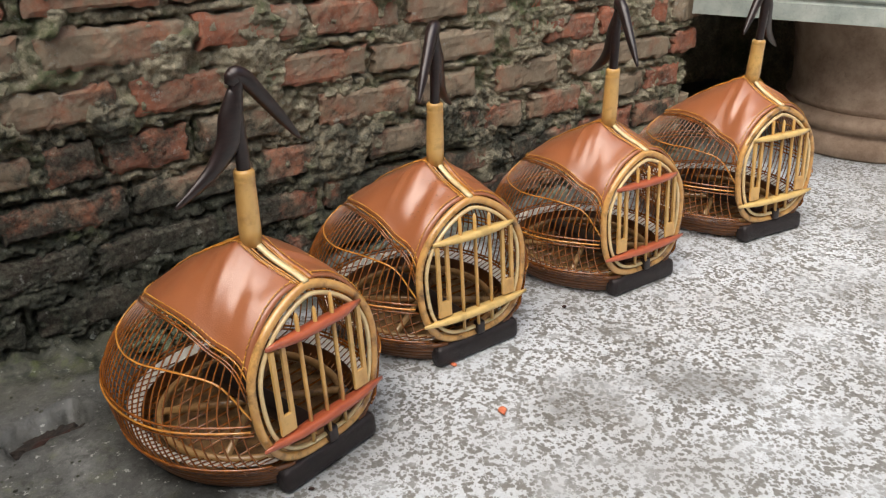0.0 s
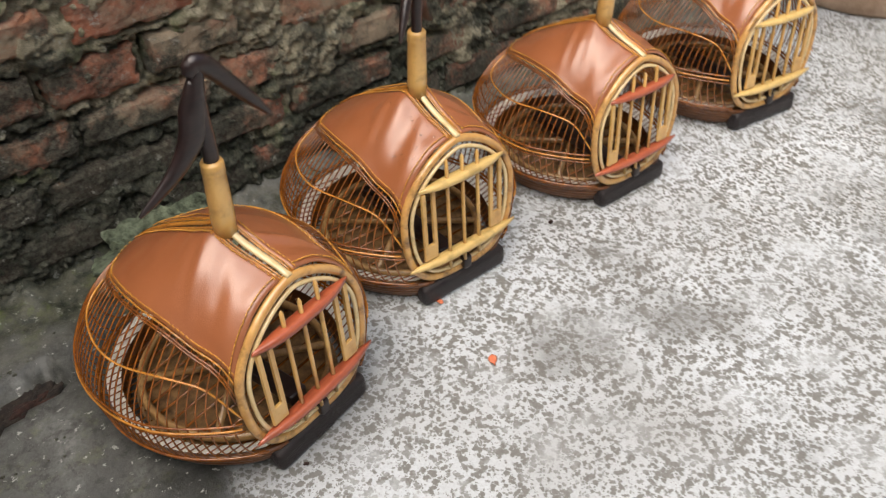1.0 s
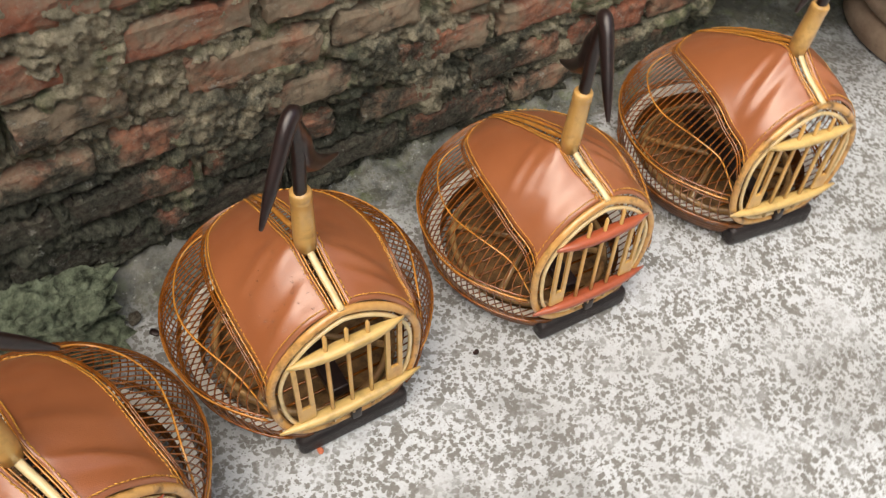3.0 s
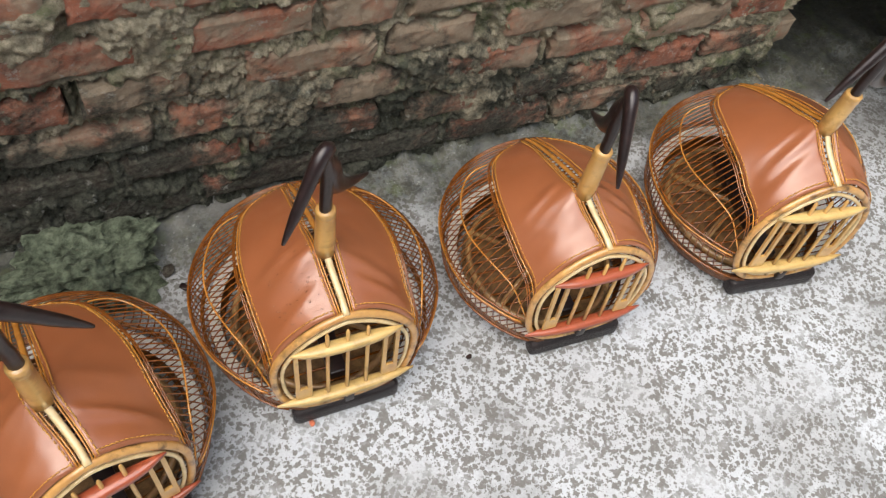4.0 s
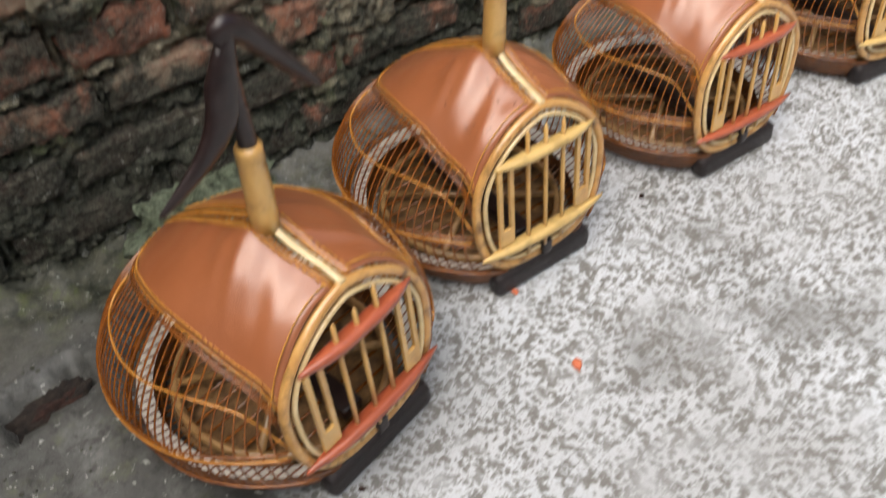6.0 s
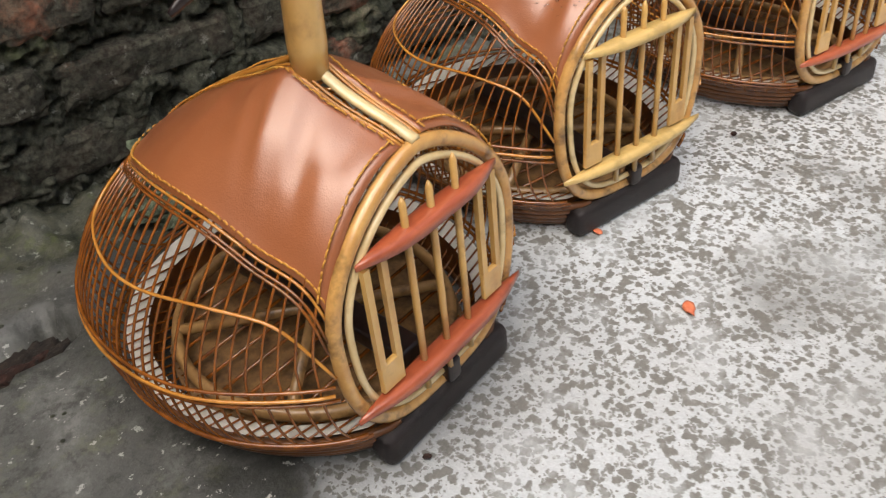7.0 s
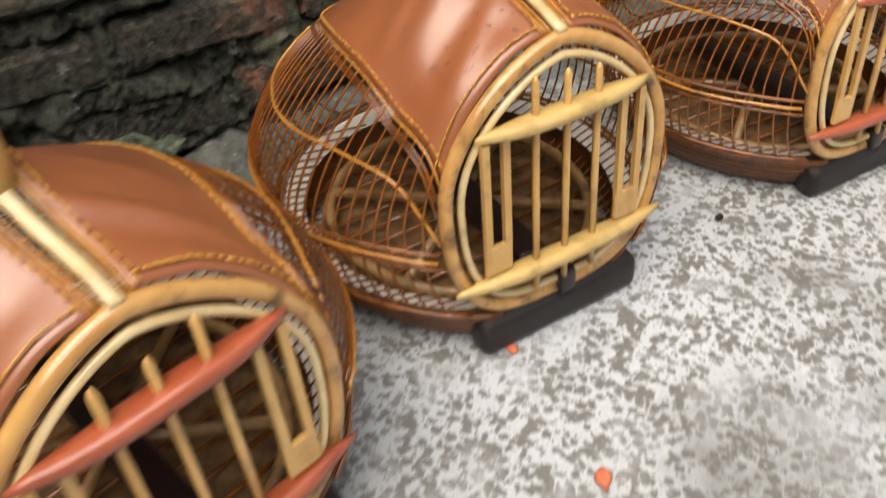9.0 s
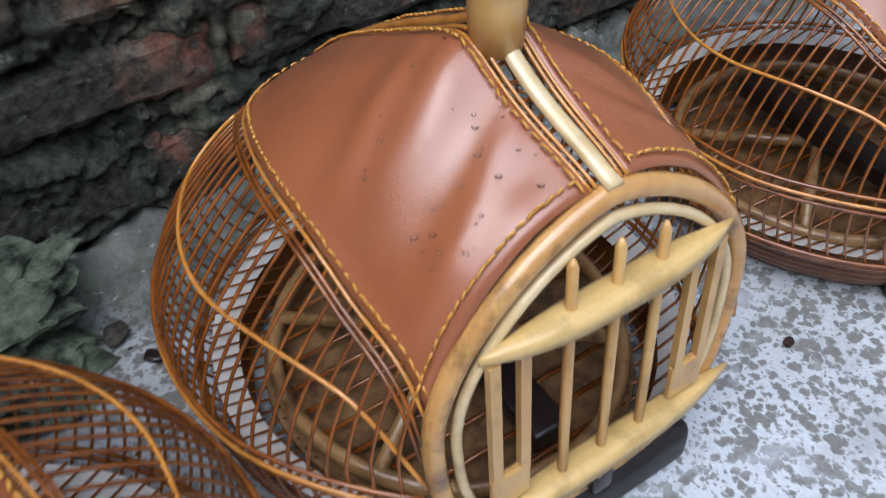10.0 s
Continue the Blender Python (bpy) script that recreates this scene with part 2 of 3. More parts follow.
THREAD = make_plain("yellow_nylon_thread", (0.58, 0.26, 0.03), (0.74, 0.40, 0.08), 300, 0.4)
MAT = make_plain("brown_floor_mat", (0.085, 0.042, 0.015), (0.30, 0.165, 0.06), 60, 0.7, 0.6, 0.003)
CLAY = make_plain("weathered_terracotta", (0.23, 0.155, 0.105), (0.42, 0.31, 0.225), 14, 0.85, 0.5, 0.004)
STONE = make_plain("grey_green_cement", (0.27, 0.32, 0.29), (0.42, 0.46, 0.42), 18, 0.8, 0.5, 0.003)
RUBBLE = make_plain("mossy_rubble", (0.022, 0.030, 0.014), (0.25, 0.30, 0.20), 60, 0.95, 1.0, 0.012)
HOLE_DARK = make_plain("black_hole_shade", (0.008, 0.007, 0.006), (0.045, 0.032, 0.024), 90, 0.9, 1.0, 0.006)
RUST = make_plain("rusty_brick_scrap", (0.012, 0.007, 0.006), (0.07, 0.028, 0.019), 60, 0.9, 1.0, 0.005)
PETAL = make_plain("orange_red_chip", (0.58, 0.13, 0.055), (0.72, 0.24, 0.12), 120, 0.6)
WATER, water_nodes, water_shader = material("clear_water", 0.03)
# a clear film: light passes, only the gloss shows
water_clear, water_gloss = water_nodes.nodes.new("ShaderNodeBsdfTransparent"), water_nodes.nodes.new("ShaderNodeBsdfGlossy")
water_mix, water_fresnel = water_nodes.nodes.new("ShaderNodeMixShader"), water_nodes.nodes.new("ShaderNodeFresnel")
water_gloss.inputs["Roughness"].default_value, water_fresnel.inputs["IOR"].default_value = 0.02, 1.4
water_nodes.links.new(water_fresnel.outputs[0], water_mix.inputs[0])
water_nodes.links.new(water_clear.outputs[0], water_mix.inputs[1])
water_nodes.links.new(water_gloss.outputs[0], water_mix.inputs[2])
water_nodes.links.new(water_mix.outputs[0], water_nodes.nodes["Material Output"].inputs["Surface"])
water_nodes.nodes.remove(water_shader)
ADDED_WALL = make_plain("grey_added_wall", (0.30, 0.30, 0.28), (0.42, 0.41, 0.38), 5, 0.9)


# ---- mesh tools ----
def part(name, bm, mat, parent=None, label="", smooth=True):
    me = bpy.data.meshes.new(name)
    bm.normal_update()
    bm.to_mesh(me)
    bm.free()
    if smooth:
        me.polygons.foreach_set("use_smooth", [True] * len(me.polygons))
    me.materials.append(mat)
    ob = new(name, me)
    if parent:
        ob.parent = parent
    if label:
        tagged(ob, label)
    return ob


def tube(bm, pts, r, sides=6, squash=1.0, closed=False):
    """A round rod along pts; r is a radius or one radius a point."""
    pts = [Vector(p) for p in pts]
    n = len(pts)
    rad = r if isinstance(r, (list, tuple)) else [r] * n
    side, rings = None, []
    for i, p in enumerate(pts):
        a = pts[(i - 1) % n] if closed or i else p
        c = pts[(i + 1) % n] if closed or i < n - 1 else p
        t = (c - a).normalized()
        if side is None:
            side = t.cross(Vector((0, 0, 1)) if abs(t.z) < 0.9 else Vector((1, 0, 0))).normalized()
        side = (side - t * side.dot(t)).normalized()
        up = t.cross(side)
        rings.append([bm.verts.new(p + (side * math.cos(k) + up * math.sin(k) * squash) * rad[i])
                      for k in (2 * math.pi * j / sides for j in range(sides))])
    for i in range(n if closed else n - 1):
        u, v = rings[i], rings[(i + 1) % n]
        for j in range(sides):
            bm.faces.new((u[j], u[(j + 1) % sides], v[(j + 1) % sides], v[j]))
    if not closed:
        bm.faces.new(rings[0][::-1])
        bm.faces.new(rings[-1])
    return bm


def rod(pts, r, sides=6, squash=1.0, closed=False):
    return tube(bmesh.new(), pts, r, sides, squash, closed)


def lathe(profile, steps=48):
    bm = bmesh.new()
    rings = [[bm.verts.new((r * math.cos(a), r * math.sin(a), z)) for a in (2 * math.pi * k / steps for k in range(steps))] for r, z in profile]
    for u, v in zip(rings, rings[1:]):
        for j in range(steps):
            bm.faces.new((u[j], u[(j + 1) % steps], v[(j + 1) % steps], v[j]))
    return bm


def block(size, at=(0, 0, 0), bevel=0.003, segments=2):
    bm = bmesh.new()
    bmesh.ops.create_cube(bm, size=1, matrix=Matrix.Translation(at) @ Matrix.Diagonal((*size, 1)))
    if bevel:
        bmesh.ops.bevel(bm, geom=bm.edges[:], offset=bevel, segments=segments, affect="EDGES", profile=0.6)
    return bm


def sheet(nu, nv, place):
    bm = bmesh.new()
    g = [[bm.verts.new(place(i / (nu - 1), j / (nv - 1))) for j in range(nv)] for i in range(nu)]
    for i in range(nu - 1):
        for j in range(nv - 1):
            bm.faces.new((g[i][j], g[i + 1][j], g[i + 1][j + 1], g[i][j + 1]))
    return bm


def smooth_step(a, b, x):
    t = min(1.0, max(0.0, (x - a) / (b - a)))
    return t * t * (3 - 2 * t)


def lump(radius, seed, rough=0.35, stretch=(1, 1, 1), subdivisions=3, freq=1.6):
    bm = bmesh.new()
    bmesh.ops.create_icosphere(bm, subdivisions=subdivisions, radius=radius)
    for v in bm.verts:
        d = v.co.normalized()
        k = 1 + rough * noise.fractal(d * freq + Vector((seed * 7.3, seed, 0)), 0.8, 2.1, 4)
        v.co = Vector((d.x * stretch[0], d.y * stretch[1], d.z * stretch[2])) * radius * k
    return bm


# ---- ground ----
WALL_Y = 1.183
HOLE = (0.140, 1.003)


def ground_height(x, y):
    z = 0.0025 * noise.fractal(Vector((x * 5, y * 5, 3)), 0.9, 2.0, 3)
    a = math.radians(-12)
    u, v = x - HOLE[0], y - HOLE[1]
    u, v = u * math.cos(a) - v * math.sin(a), u * math.sin(a) + v * math.cos(a)
    w = noise.noise(Vector((x * 60, y * 60, 1))) * 0.25
    inside = smooth_step(1.15, 0.8, max(abs(u) / 0.050, abs(v) / 0.027) + w)
    # a ragged cement fillet climbs to the wall's foot
    rise = smooth_step(1.13, 1.19, y + 0.03 * noise.noise(Vector((x * 9, 0, 5))))
    z += 0.006 * smooth_step(1.02, 1.12, y) * noise.fractal(Vector((x * 30, y * 30, 2)), 0.7, 2.0, 5)
    z += 0.022 * rise * (0.5 + noise.fractal(Vector((x * 22, y * 22, 8)), 0.8, 2.0, 4))
    return min(z, 0.0035 + 0.006 * smooth_step(1.02, 1.12, y) + 0.022 * rise) - 0.05 * inside


def build_ground():
    xs = [-400, -60, -12, -4, -1.5, -0.6] + [-0.2 + 0.008 * k for k in range(63)] + [0.3 + 0.013 * k for k in range(1, 140)] + [2.4, 3.2, 5, 12, 60, 400]
    ys = [-400, -60, -12, -4, -1.5, -0.6] + [-0.2 + 0.03 * k for k in range(34)] + [0.82 + 0.009 * k for k in range(1, 44)] + [1.3, 1.6, 3, 12, 60, 400]
    bm = bmesh.new()
    g = [[bm.verts.new((x, y, ground_height(x, y) if -0.3 < x < 2.2 and -0.3 < y < 1.22 else 0.0)) for y in ys] for x in xs]
    for i in range(len(xs) - 1):
        for j in range(len(ys) - 1):
            bm.faces.new((g[i][j], g[i + 1][j], g[i + 1][j + 1], g[i][j + 1]))
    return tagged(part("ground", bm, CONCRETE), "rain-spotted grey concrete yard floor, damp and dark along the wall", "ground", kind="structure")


build_ground()
# unseen walls, added to cut the low sky so light comes from above
for name, size, at in (("wall_south", (6.4, 0.15, 2.6), (1.2, -2.0, 1.3)), ("wall_west", (0.15, 3.4, 2.4), (-1.45, -0.3, 1.2)), ("wall_east", (0.15, 3.4, 2.4), (4.1, -0.3, 1.2))):
    tagged(part(name, block(size, at, 0.01), ADDED_WALL, smooth=False), "plain grey unseen wall added to block low skylight", "wall", kind="structure")


# ---- cages ----
R, Z_SEAM, APEX_Y, APEX_Z = 0.168, 0.099, -0.0495, 0.272
FRONT, RING_Z, RING_R, RING_H = -0.1345, 0.136, 0.0935, 0.0965
SHAPE = {"skew": 0.0}
Z_BASE, R_BASE = 0.008, 0.118


def crown(x, y):
    """Height of the cage's upper shell over a point of its plan."""
    d = math.hypot(x, y - APEX_Y)
    if d < 1e-6:
        return APEX_Z
    b = APEX_Y * (y - APEX_Y) / d
    reach = -b + math.sqrt(max(0.0, b * b - APEX_Y ** 2 + R * R))
    z = Z_SEAM + (APEX_Z - Z_SEAM) * max(0.0, 1 - min(1.0, d / reach)) ** 0.58
    t = min(1.0, max(0.0, (APEX_Y - y) / (APEX_Y - FRONT)))
    top = RING_Z + RING_H
    side = min(1.0, abs(x) / 0.09) ** 2
    w = smooth_step(-0.01, FRONT, y) * (1 - side) + smooth_step(-0.075, FRONT, y) * side
    half = math.sqrt(max(1e-6, R * R - y * y)) * (1 + 0.04 * w)
    arch = Z_SEAM + (top - Z_SEAM) * (1 - min(1.0, abs(x) / half) ** 2.2) ** 0.6 + (APEX_Z - RING_Z - RING_H) * (1 - t) * (1 - min(1.0, abs(x) / half) ** 2)
    return z + (arch - z) * w


def nip(x, y):
    """Draws the shell in towards the door ring."""
    w = smooth_step(-0.05, FRONT, y)
    over = max(0.0, abs(x) - 0.085)
    return math.copysign(abs(x) - 0.08 * over * w, x)


def shell(x, y, lift=0.0):
    z = crown(x, y)
    push = SHAPE["skew"] * smooth_step(FRONT, APEX_Y, y) * max(0.0, (z - Z_SEAM) / (APEX_Z - Z_SEAM)) ** 1.3
    return Vector((nip(x, y) + push, y, z + lift))


def belly(s):
    """Radius and height of the lower shell, from the seam (0) to the base (1)."""
    return R_BASE + (R - R_BASE) * math.sqrt(max(0.0, 1 - s * s)), Z_SEAM - (Z_SEAM - Z_BASE) * s


HEM_Y = np.linspace(-0.1345, 0.1255, 131)
HEM_X = np.interp(HEM_Y, (-0.1345, -0.12, -0.095, -0.06, -0.03, 0.0, 0.03, 0.06, 0.085, 0.105, 0.1255), (0.0945, 0.0965, 0.0968, 0.0982, 0.0992, 0.0978, 0.0925, 0.084, 0.074, 0.055, 0.006))
for _ in range(3):
    HEM_X[4:-4] = np.convolve(HEM_X, np.ones(9) / 9, "valid")


def hem(y):
    """Half width of the leather cover at y."""
    return float(np.interp(y, HEM_Y, HEM_X))


def hoop_points(y):
    """One bent bar in a plane across the cage, from base to base over the top."""
    half = math.sqrt(max(0.0, R * R - y * y))
    right = []
    for k in range(13):
        r, z = belly(math.cos(0.5 * math.pi * k / 12))
        if r > abs(y) + 0.001:
            right.append(Vector((nip(math.sqrt(r * r - y * y), y), y, z)))
    top = []
    for k in range(1, 32):
        a = math.pi * k / 32
        top.append(shell(half * math.cos(a), y))
    left = [Vector((-p.x, p.y, p.z)) for p in right[::-1]]
    return right + top + left


def ring_arc(r, y, z=RING_Z, flat=None, steps=56):
    pts = []
    for k in range(steps):
        a = 2 * math.pi * k / steps
        c, s = math.cos(a), math.sin(a)
        if s < 0:
            c, s = math.copysign(abs(c) ** 0.62, c), -abs(s) ** 0.80
        else:
            c = math.copysign(abs(c) ** 1.34, c)
        pts.append(Vector((r * c, y, z + (r * RING_H / RING_R if s > 0 else z - flat) * s)))
    return pts


def round_arc(r, z, a0, a1, steps=60, wob=0.0):
    return [Vector((nip(r * math.cos(a), r * math.sin(a)), max(r * math.sin(a), FRONT), z + wob * math.sin(7 * a))) for a in (a0 + (a1 - a0) * k / steps for k in range(steps + 1))]


def front_open(r):
    """The two angles at which a circle of that radius meets the door's plane."""
    a = math.asin(min(1.0, -FRONT / r))
    return -a, math.pi + a


def leather_panel(sign, seed):
    folds = random.Random(seed)
    waves = [(folds.uniform(-0.128, -0.05), folds.uniform(0.006, 0.012), folds.uniform(0.0015, 0.0042)) for _ in range(5)]

    def place(u, v):
        y = FRONT + 0.001 + 0.253 * v
        inner = 0.010 + 0.004 * (1 - abs(2 * v - 1))
        wide = max(hem(y) - 0.001, inner + 0.002)
        x = inner + (wide - inner) * u
        lift = 0.0045
        for c, w, h in waves:
            lift += h * math.exp(-((y - c - 0.035 * (1 - u)) / w) ** 2) * math.sin(math.pi * min(1, u * 1.05)) ** 0.7
        lift += 0.0012 * noise.noise(Vector((x * 45, y * 45, seed)))
        # the hide sags a little between ridge and hem
        lift -= 0.004 * math.sin(math.pi * u) * smooth_step(FRONT, FRONT + 0.04, y) * (1 - v)
        lift = 0.0015 + (lift - 0.0015) * (1 - u ** 5)
        return shell(sign * x, y, lift)

    bm = sheet(30, 56, place)
    if sign < 0:
        bmesh.ops.reverse_faces(bm, faces=bm.faces[:])
    edge = [place(1, k / 130) for k in range(131)]
    front = [place(k / 70, 0.020) for k in range(71)]
    front = [p + Vector((p.x, 0, p.z - RING_Z)).normalized() * 0.0014 for p in front]
    inner = [place(0, k / 110) for k in range(111)]
    return bm, edge, front, inner


def stitches(path, step, length, r=0.0008, lift=0.0014, inward=Vector((0, 0, 0))):
    bm = bmesh.new()
    run = 0.0
    for a, b in zip(path, path[1:]):
        run += (b - a).length
        if run >= step:
            run = 0.0
            d = ((b - a).normalized() + Vector((random.uniform(-0.25, 0.25), random.uniform(-0.25, 0.25), 0))) * length * random.uniform(0.8, 1.15)
            m = a + Vector((0, 0, lift)) + inward
            tube(bm, [m - d * 0.5, m + Vector((0, 0, 0.0006)), m + d * 0.5], r, 4)
    return bm


def hook_mesh():
    """The carved hook: stem, rounded knob, long curved point and swept tail, carved from one piece of dark wood."""
    bm = bmesh.new()

    def limb(pts, radii, squash):
        fine, rad = [], []
        n = len(pts)
        for i in range(n - 1):
            a, b, c, d = (Vector(pts[max(0, min(n - 1, i + k))]) for k in (-1, 0, 1, 2))
            for j in range(5):
                t = j / 5
                fine.append(0.5 * ((2 * b) + (c - a) * t + (2 * a - 5 * b + 4 * c - d) * t * t + (3 * b - a - 3 * c + d) * t ** 3))
                rad.append(radii[i] + (radii[i + 1] - radii[i]) * t)
        tube(bm, fine + [Vector(pts[-1])], [q * squash for q in rad + [radii[-1]]], 12, 1 / squash)

    limb([(0, 0, -0.02), (0, 0, 0.02), (-0.003, 0, 0.06), (0.0, 0, 0.092), (0.005, 0, 0.108)], [0.0088, 0.0085, 0.0100, 0.0088, 0.0078], 0.85)
    limb([(0.000, 0, 0.095), (-0.009, 0, 0.064), (-0.016, 0, 0.036), (-0.037, 0, 0.010), (-0.063, 0, -0.009), (-0.089, 0, -0.024)], [0.0085, 0.0155, 0.0150, 0.0100, 0.0064, 0.0020], 0.66)
    limb([(-0.006, 0, 0.100), (0.001, 0, 0.1105), (0.014, 0, 0.104), (0.034, 0, 0.080), (0.058, 0, 0.050), (0.080, 0, 0.022)], [0.0062, 0.0104, 0.0104, 0.0090, 0.0072, 0.0022], 0.88)
    bmesh.ops.create_uvsphere(bm, u_segments=14, v_segments=10, radius=0.0098, matrix=Matrix.Translation((-0.001, 0, 0.1085)) @ Matrix.Diagonal((1.05, 0.85, 1.0, 1)))
    return bm


def tapered_bar(half, depth, height, y, z, seed):
    """A lens-shaped bar with pointed ends."""
    bm = bmesh.new()
    rows = []
    for k in range(17):
        s = -1 + 2 * k / 16
        w = max(0.10, (1 - abs(s) ** 3.0)) if abs(s) < 1 else 0.08
        d, h = depth * w, height * (0.45 + 0.55 * w)
        x, jog = s * half, 0.0006 * noise.noise(Vector((s * 3, seed, 0)))
        rows.append([bm.verts.new((x, y + dy * d + 0.002 * (1 - w), z + dz * h + jog)) for dy, dz in
                     ((-1, -0.35), (-0.8, 0.35), (-0.55, 0.5), (0.55, 0.5), (0.8, 0.3), (0.8, -0.4), (0.5, -0.5), (-0.7, -0.5))])
    for u, v in zip(rows, rows[1:]):
        for j in range(8):
            bm.faces.new((u[j], u[(j + 1) % 8], v[(j + 1) % 8], v[j]))
    bm.faces.new(rows[0][::-1])
    bm.faces.new(rows[-1])
    bmesh.ops.recalc_face_normals(bm, faces=bm.faces[:])
    return bm


def tip_front(cage):
    """Lets the door's side lean back, foot forward, as the cages do."""
    for ob in cage.children_recursive:
        if ob.data and ob.name.split(".")[0] not in ("neck", "hook"):
            for v in ob.data.vertices:
                v.co.y += 0.087 * (v.co.z - 0.105) * smooth_step(0.0, FRONT, v.co.y)


def build_cage(at, turn, wood, wood_name, hook_turn, seed, label, lean=(0, 0), skew=0.0, scale=1.0):
    rnd = random.Random(seed)
    SHAPE["skew"] = skew
    cage = new("bird_cage")
    tagged(cage, label, "bird cage", "row of bird cages along the wall")
    put = lambda name, bm, mat, parent=cage, lab="", smooth=True: part(name, bm, mat, parent, lab, smooth)

    # bars of the shell
    y = FRONT + 0.0075
    while y < 0.161:
        put("bar", rod(hoop_points(y), 0.00105, 5), RATTAN)
        y += 0.0088 + rnd.uniform(-0.0006, 0.0006)
    # seam rods, rim rods
    for dz, dr in ((-0.0065, -0.0006), (0.0, 0.0014), (0.0065, 0.0002)):
        a0, a1 = front_open(R + dr)
        put("seam_rod", rod(round_arc(R + dr + 0.0015, Z_SEAM + dz, a0, a1, 70, 0.0006), 0.0014, 6), RATTAN_GOLD if dz == 0 else RATTAN)
    for s in (0.62, 0.67):
        r, z = belly(s)
        a0, a1 = front_open(r) if r > 0.1355 else (-math.pi / 2 + 0.3, 1.5 * math.pi - 0.3)
        put("rim_rod", rod(round_arc(r + 0.002, z, a0, a1, 64), 0.0017, 6), RATTAN)
    for r, z in ((0.1475, 0.0300), (0.1455, 0.0238), (0.1425, 0.0172), (0.1385, 0.0106), (0.1335, 0.0045)):
        a0, a1 = front_open(max(r, 0.1365))
        put("base_hoop", rod(round_arc(r, z, a0 - 0.06, a1 + 0.06, 72, 0.0004), 0.0036, 7), RATTAN_DARK)

    def band(u, v):
        r, z = 0.1455 - 0.0145 * v ** 1.4, 0.0320 - 0.0290 * v
        a0, a1 = front_open(0.1370)
        a = a0 + (a1 - a0) * u
        return Vector((nip(r * math.cos(a), r * math.sin(a)), max(r * math.sin(a), FRONT), z))
    thick = put("base_band", sheet(80, 5, band), RATTAN_DARK, lab="dark coiled rattan base").modifiers.new("thickness", "SOLIDIFY")
    thick.thickness, thick.offset = 0.002, 0
    # cream strip laid round the floor
    def ledge(u, v):
        r, z = 0.134 + 0.016 * v, 0.0350 + 0.0055 * v
        a0, a1 = front_open(0.1455)
        a = a0 + 0.09 + (a1 - a0 - 0.18) * u
        return Vector((nip(r * math.cos(a), r * math.sin(a)), max(r * math.sin(a), FRONT + 0.004), z))
    put("liner_strip", sheet(90, 3, ledge), CREAM, lab="cream bamboo strip round the cage floor")
    ties = bmesh.new()
    for k in range(-14, 16):
        yy = 0.0088 * k + 0.002
        x0, x1 = math.sqrt(max(0.0004, 0.133 ** 2 - yy * yy)), math.sqrt(max(0.0004, 0.151 ** 2 - yy * yy))
        for sg in (-1, 1):
            if x1 - x0 > 0.002:
                tube(ties, [(sg * x0, yy, 0.0362), (sg * x1, yy, 0.0420)], 0.0010, 4)
    tagged(put("strip_ties", ties, RATTAN), kind="stuff")
    # floor
    put("floor_mat", lathe([(0.0, Z_BASE - 0.004), (0.06, Z_BASE - 0.004), (0.112, Z_BASE - 0.003), (0.122, Z_BASE + 0.002), (0.123, Z_BASE - 0.001), (0.112, Z_BASE - 0.007), (0.0, Z_BASE - 0.008)], 40), MAT)
    put("base_ring", rod([Vector((0.114 * math.cos(a), 0.114 * math.sin(a), Z_BASE + 0.014)) for a in (2 * math.pi * k / 48 for k in range(48))], 0.0050, 8, 1.3, True), FLOOR_CANE)
    for a in (radians(35), radians(-38)):
        d = Vector((math.cos(a), math.sin(a), 0)) * 0.112
        put("cross_bar", rod([-d + Vector((0, 0, Z_BASE + 0.016)), d + Vector((0, 0, Z_BASE + 0.016))], 0.0045, 6, 1.2), FLOOR_CANE)
    for k in range(-5, 6):
        y = 0.020 * k
        h = math.sqrt(0.114 ** 2 - y * y)
        put("floor_slat", rod([(-h, y, Z_BASE + 0.003), (h, y, Z_BASE + 0.003)], 0.0016, 5), RATTAN)
    put("keel", block((0.026, 0.19, 0.016), (0.0, -0.012, 0.036), 0.003), DARK_WOOD, lab="dark wooden keel across the cage floor")
    # foot
    foot = block((0.152, 0.024, 0.032), (0.002, FRONT + 0.003, 0.0135), 0.0105, 4)
    for v in foot.verts:
        for gx in (-0.022, 0.0, 0.022):
            if abs(v.co.x - gx) < 0.002:
                v.co.y += 0.0015
    foot_ob = put("foot", foot, FOOT_WOOD, lab="dark carved wooden foot")
    put("peg", block((0.014, 0.012, 0.020), (0.004, FRONT - 0.005, 0.040), 0.003), DARK_WOOD, foot_ob)
    # door ring
    put("outer_ring", rod(ring_arc(RING_R, FRONT, RING_Z, 0.031), 0.0053, 10, 1.0, True), BAMBOO_DARK, lab="thick mottled bamboo door ring")
    put("inner_ring", rod(ring_arc(RING_R - 0.0103, FRONT - 0.003, RING_Z, 0.041), 0.0028, 8, 1.0, True), BAMBOO_PALE, lab="pale split bamboo inner ring")
    for z, half in ((0.071, 0.0945), (0.187, 0.0725)):
        put("cross_rail", tapered_bar(half, 0.0100, 0.0085, FRONT - 0.010, z, seed + z), wood, lab=wood_name + " rail with pointed ends")
    for x in (-0.026, 0.0, 0.026):
        top = 0.213 + rnd.uniform(-0.003, 0.005)
        put("stick", rod([(x, FRONT - 0.009, 0.047), (x, FRONT - 0.009, 0.12), (x, FRONT - 0.009, top - 0.004), (x, FRONT - 0.009, top)], [0.0026, 0.0029, 0.0027, 0.0010], 7), BAMBOO)
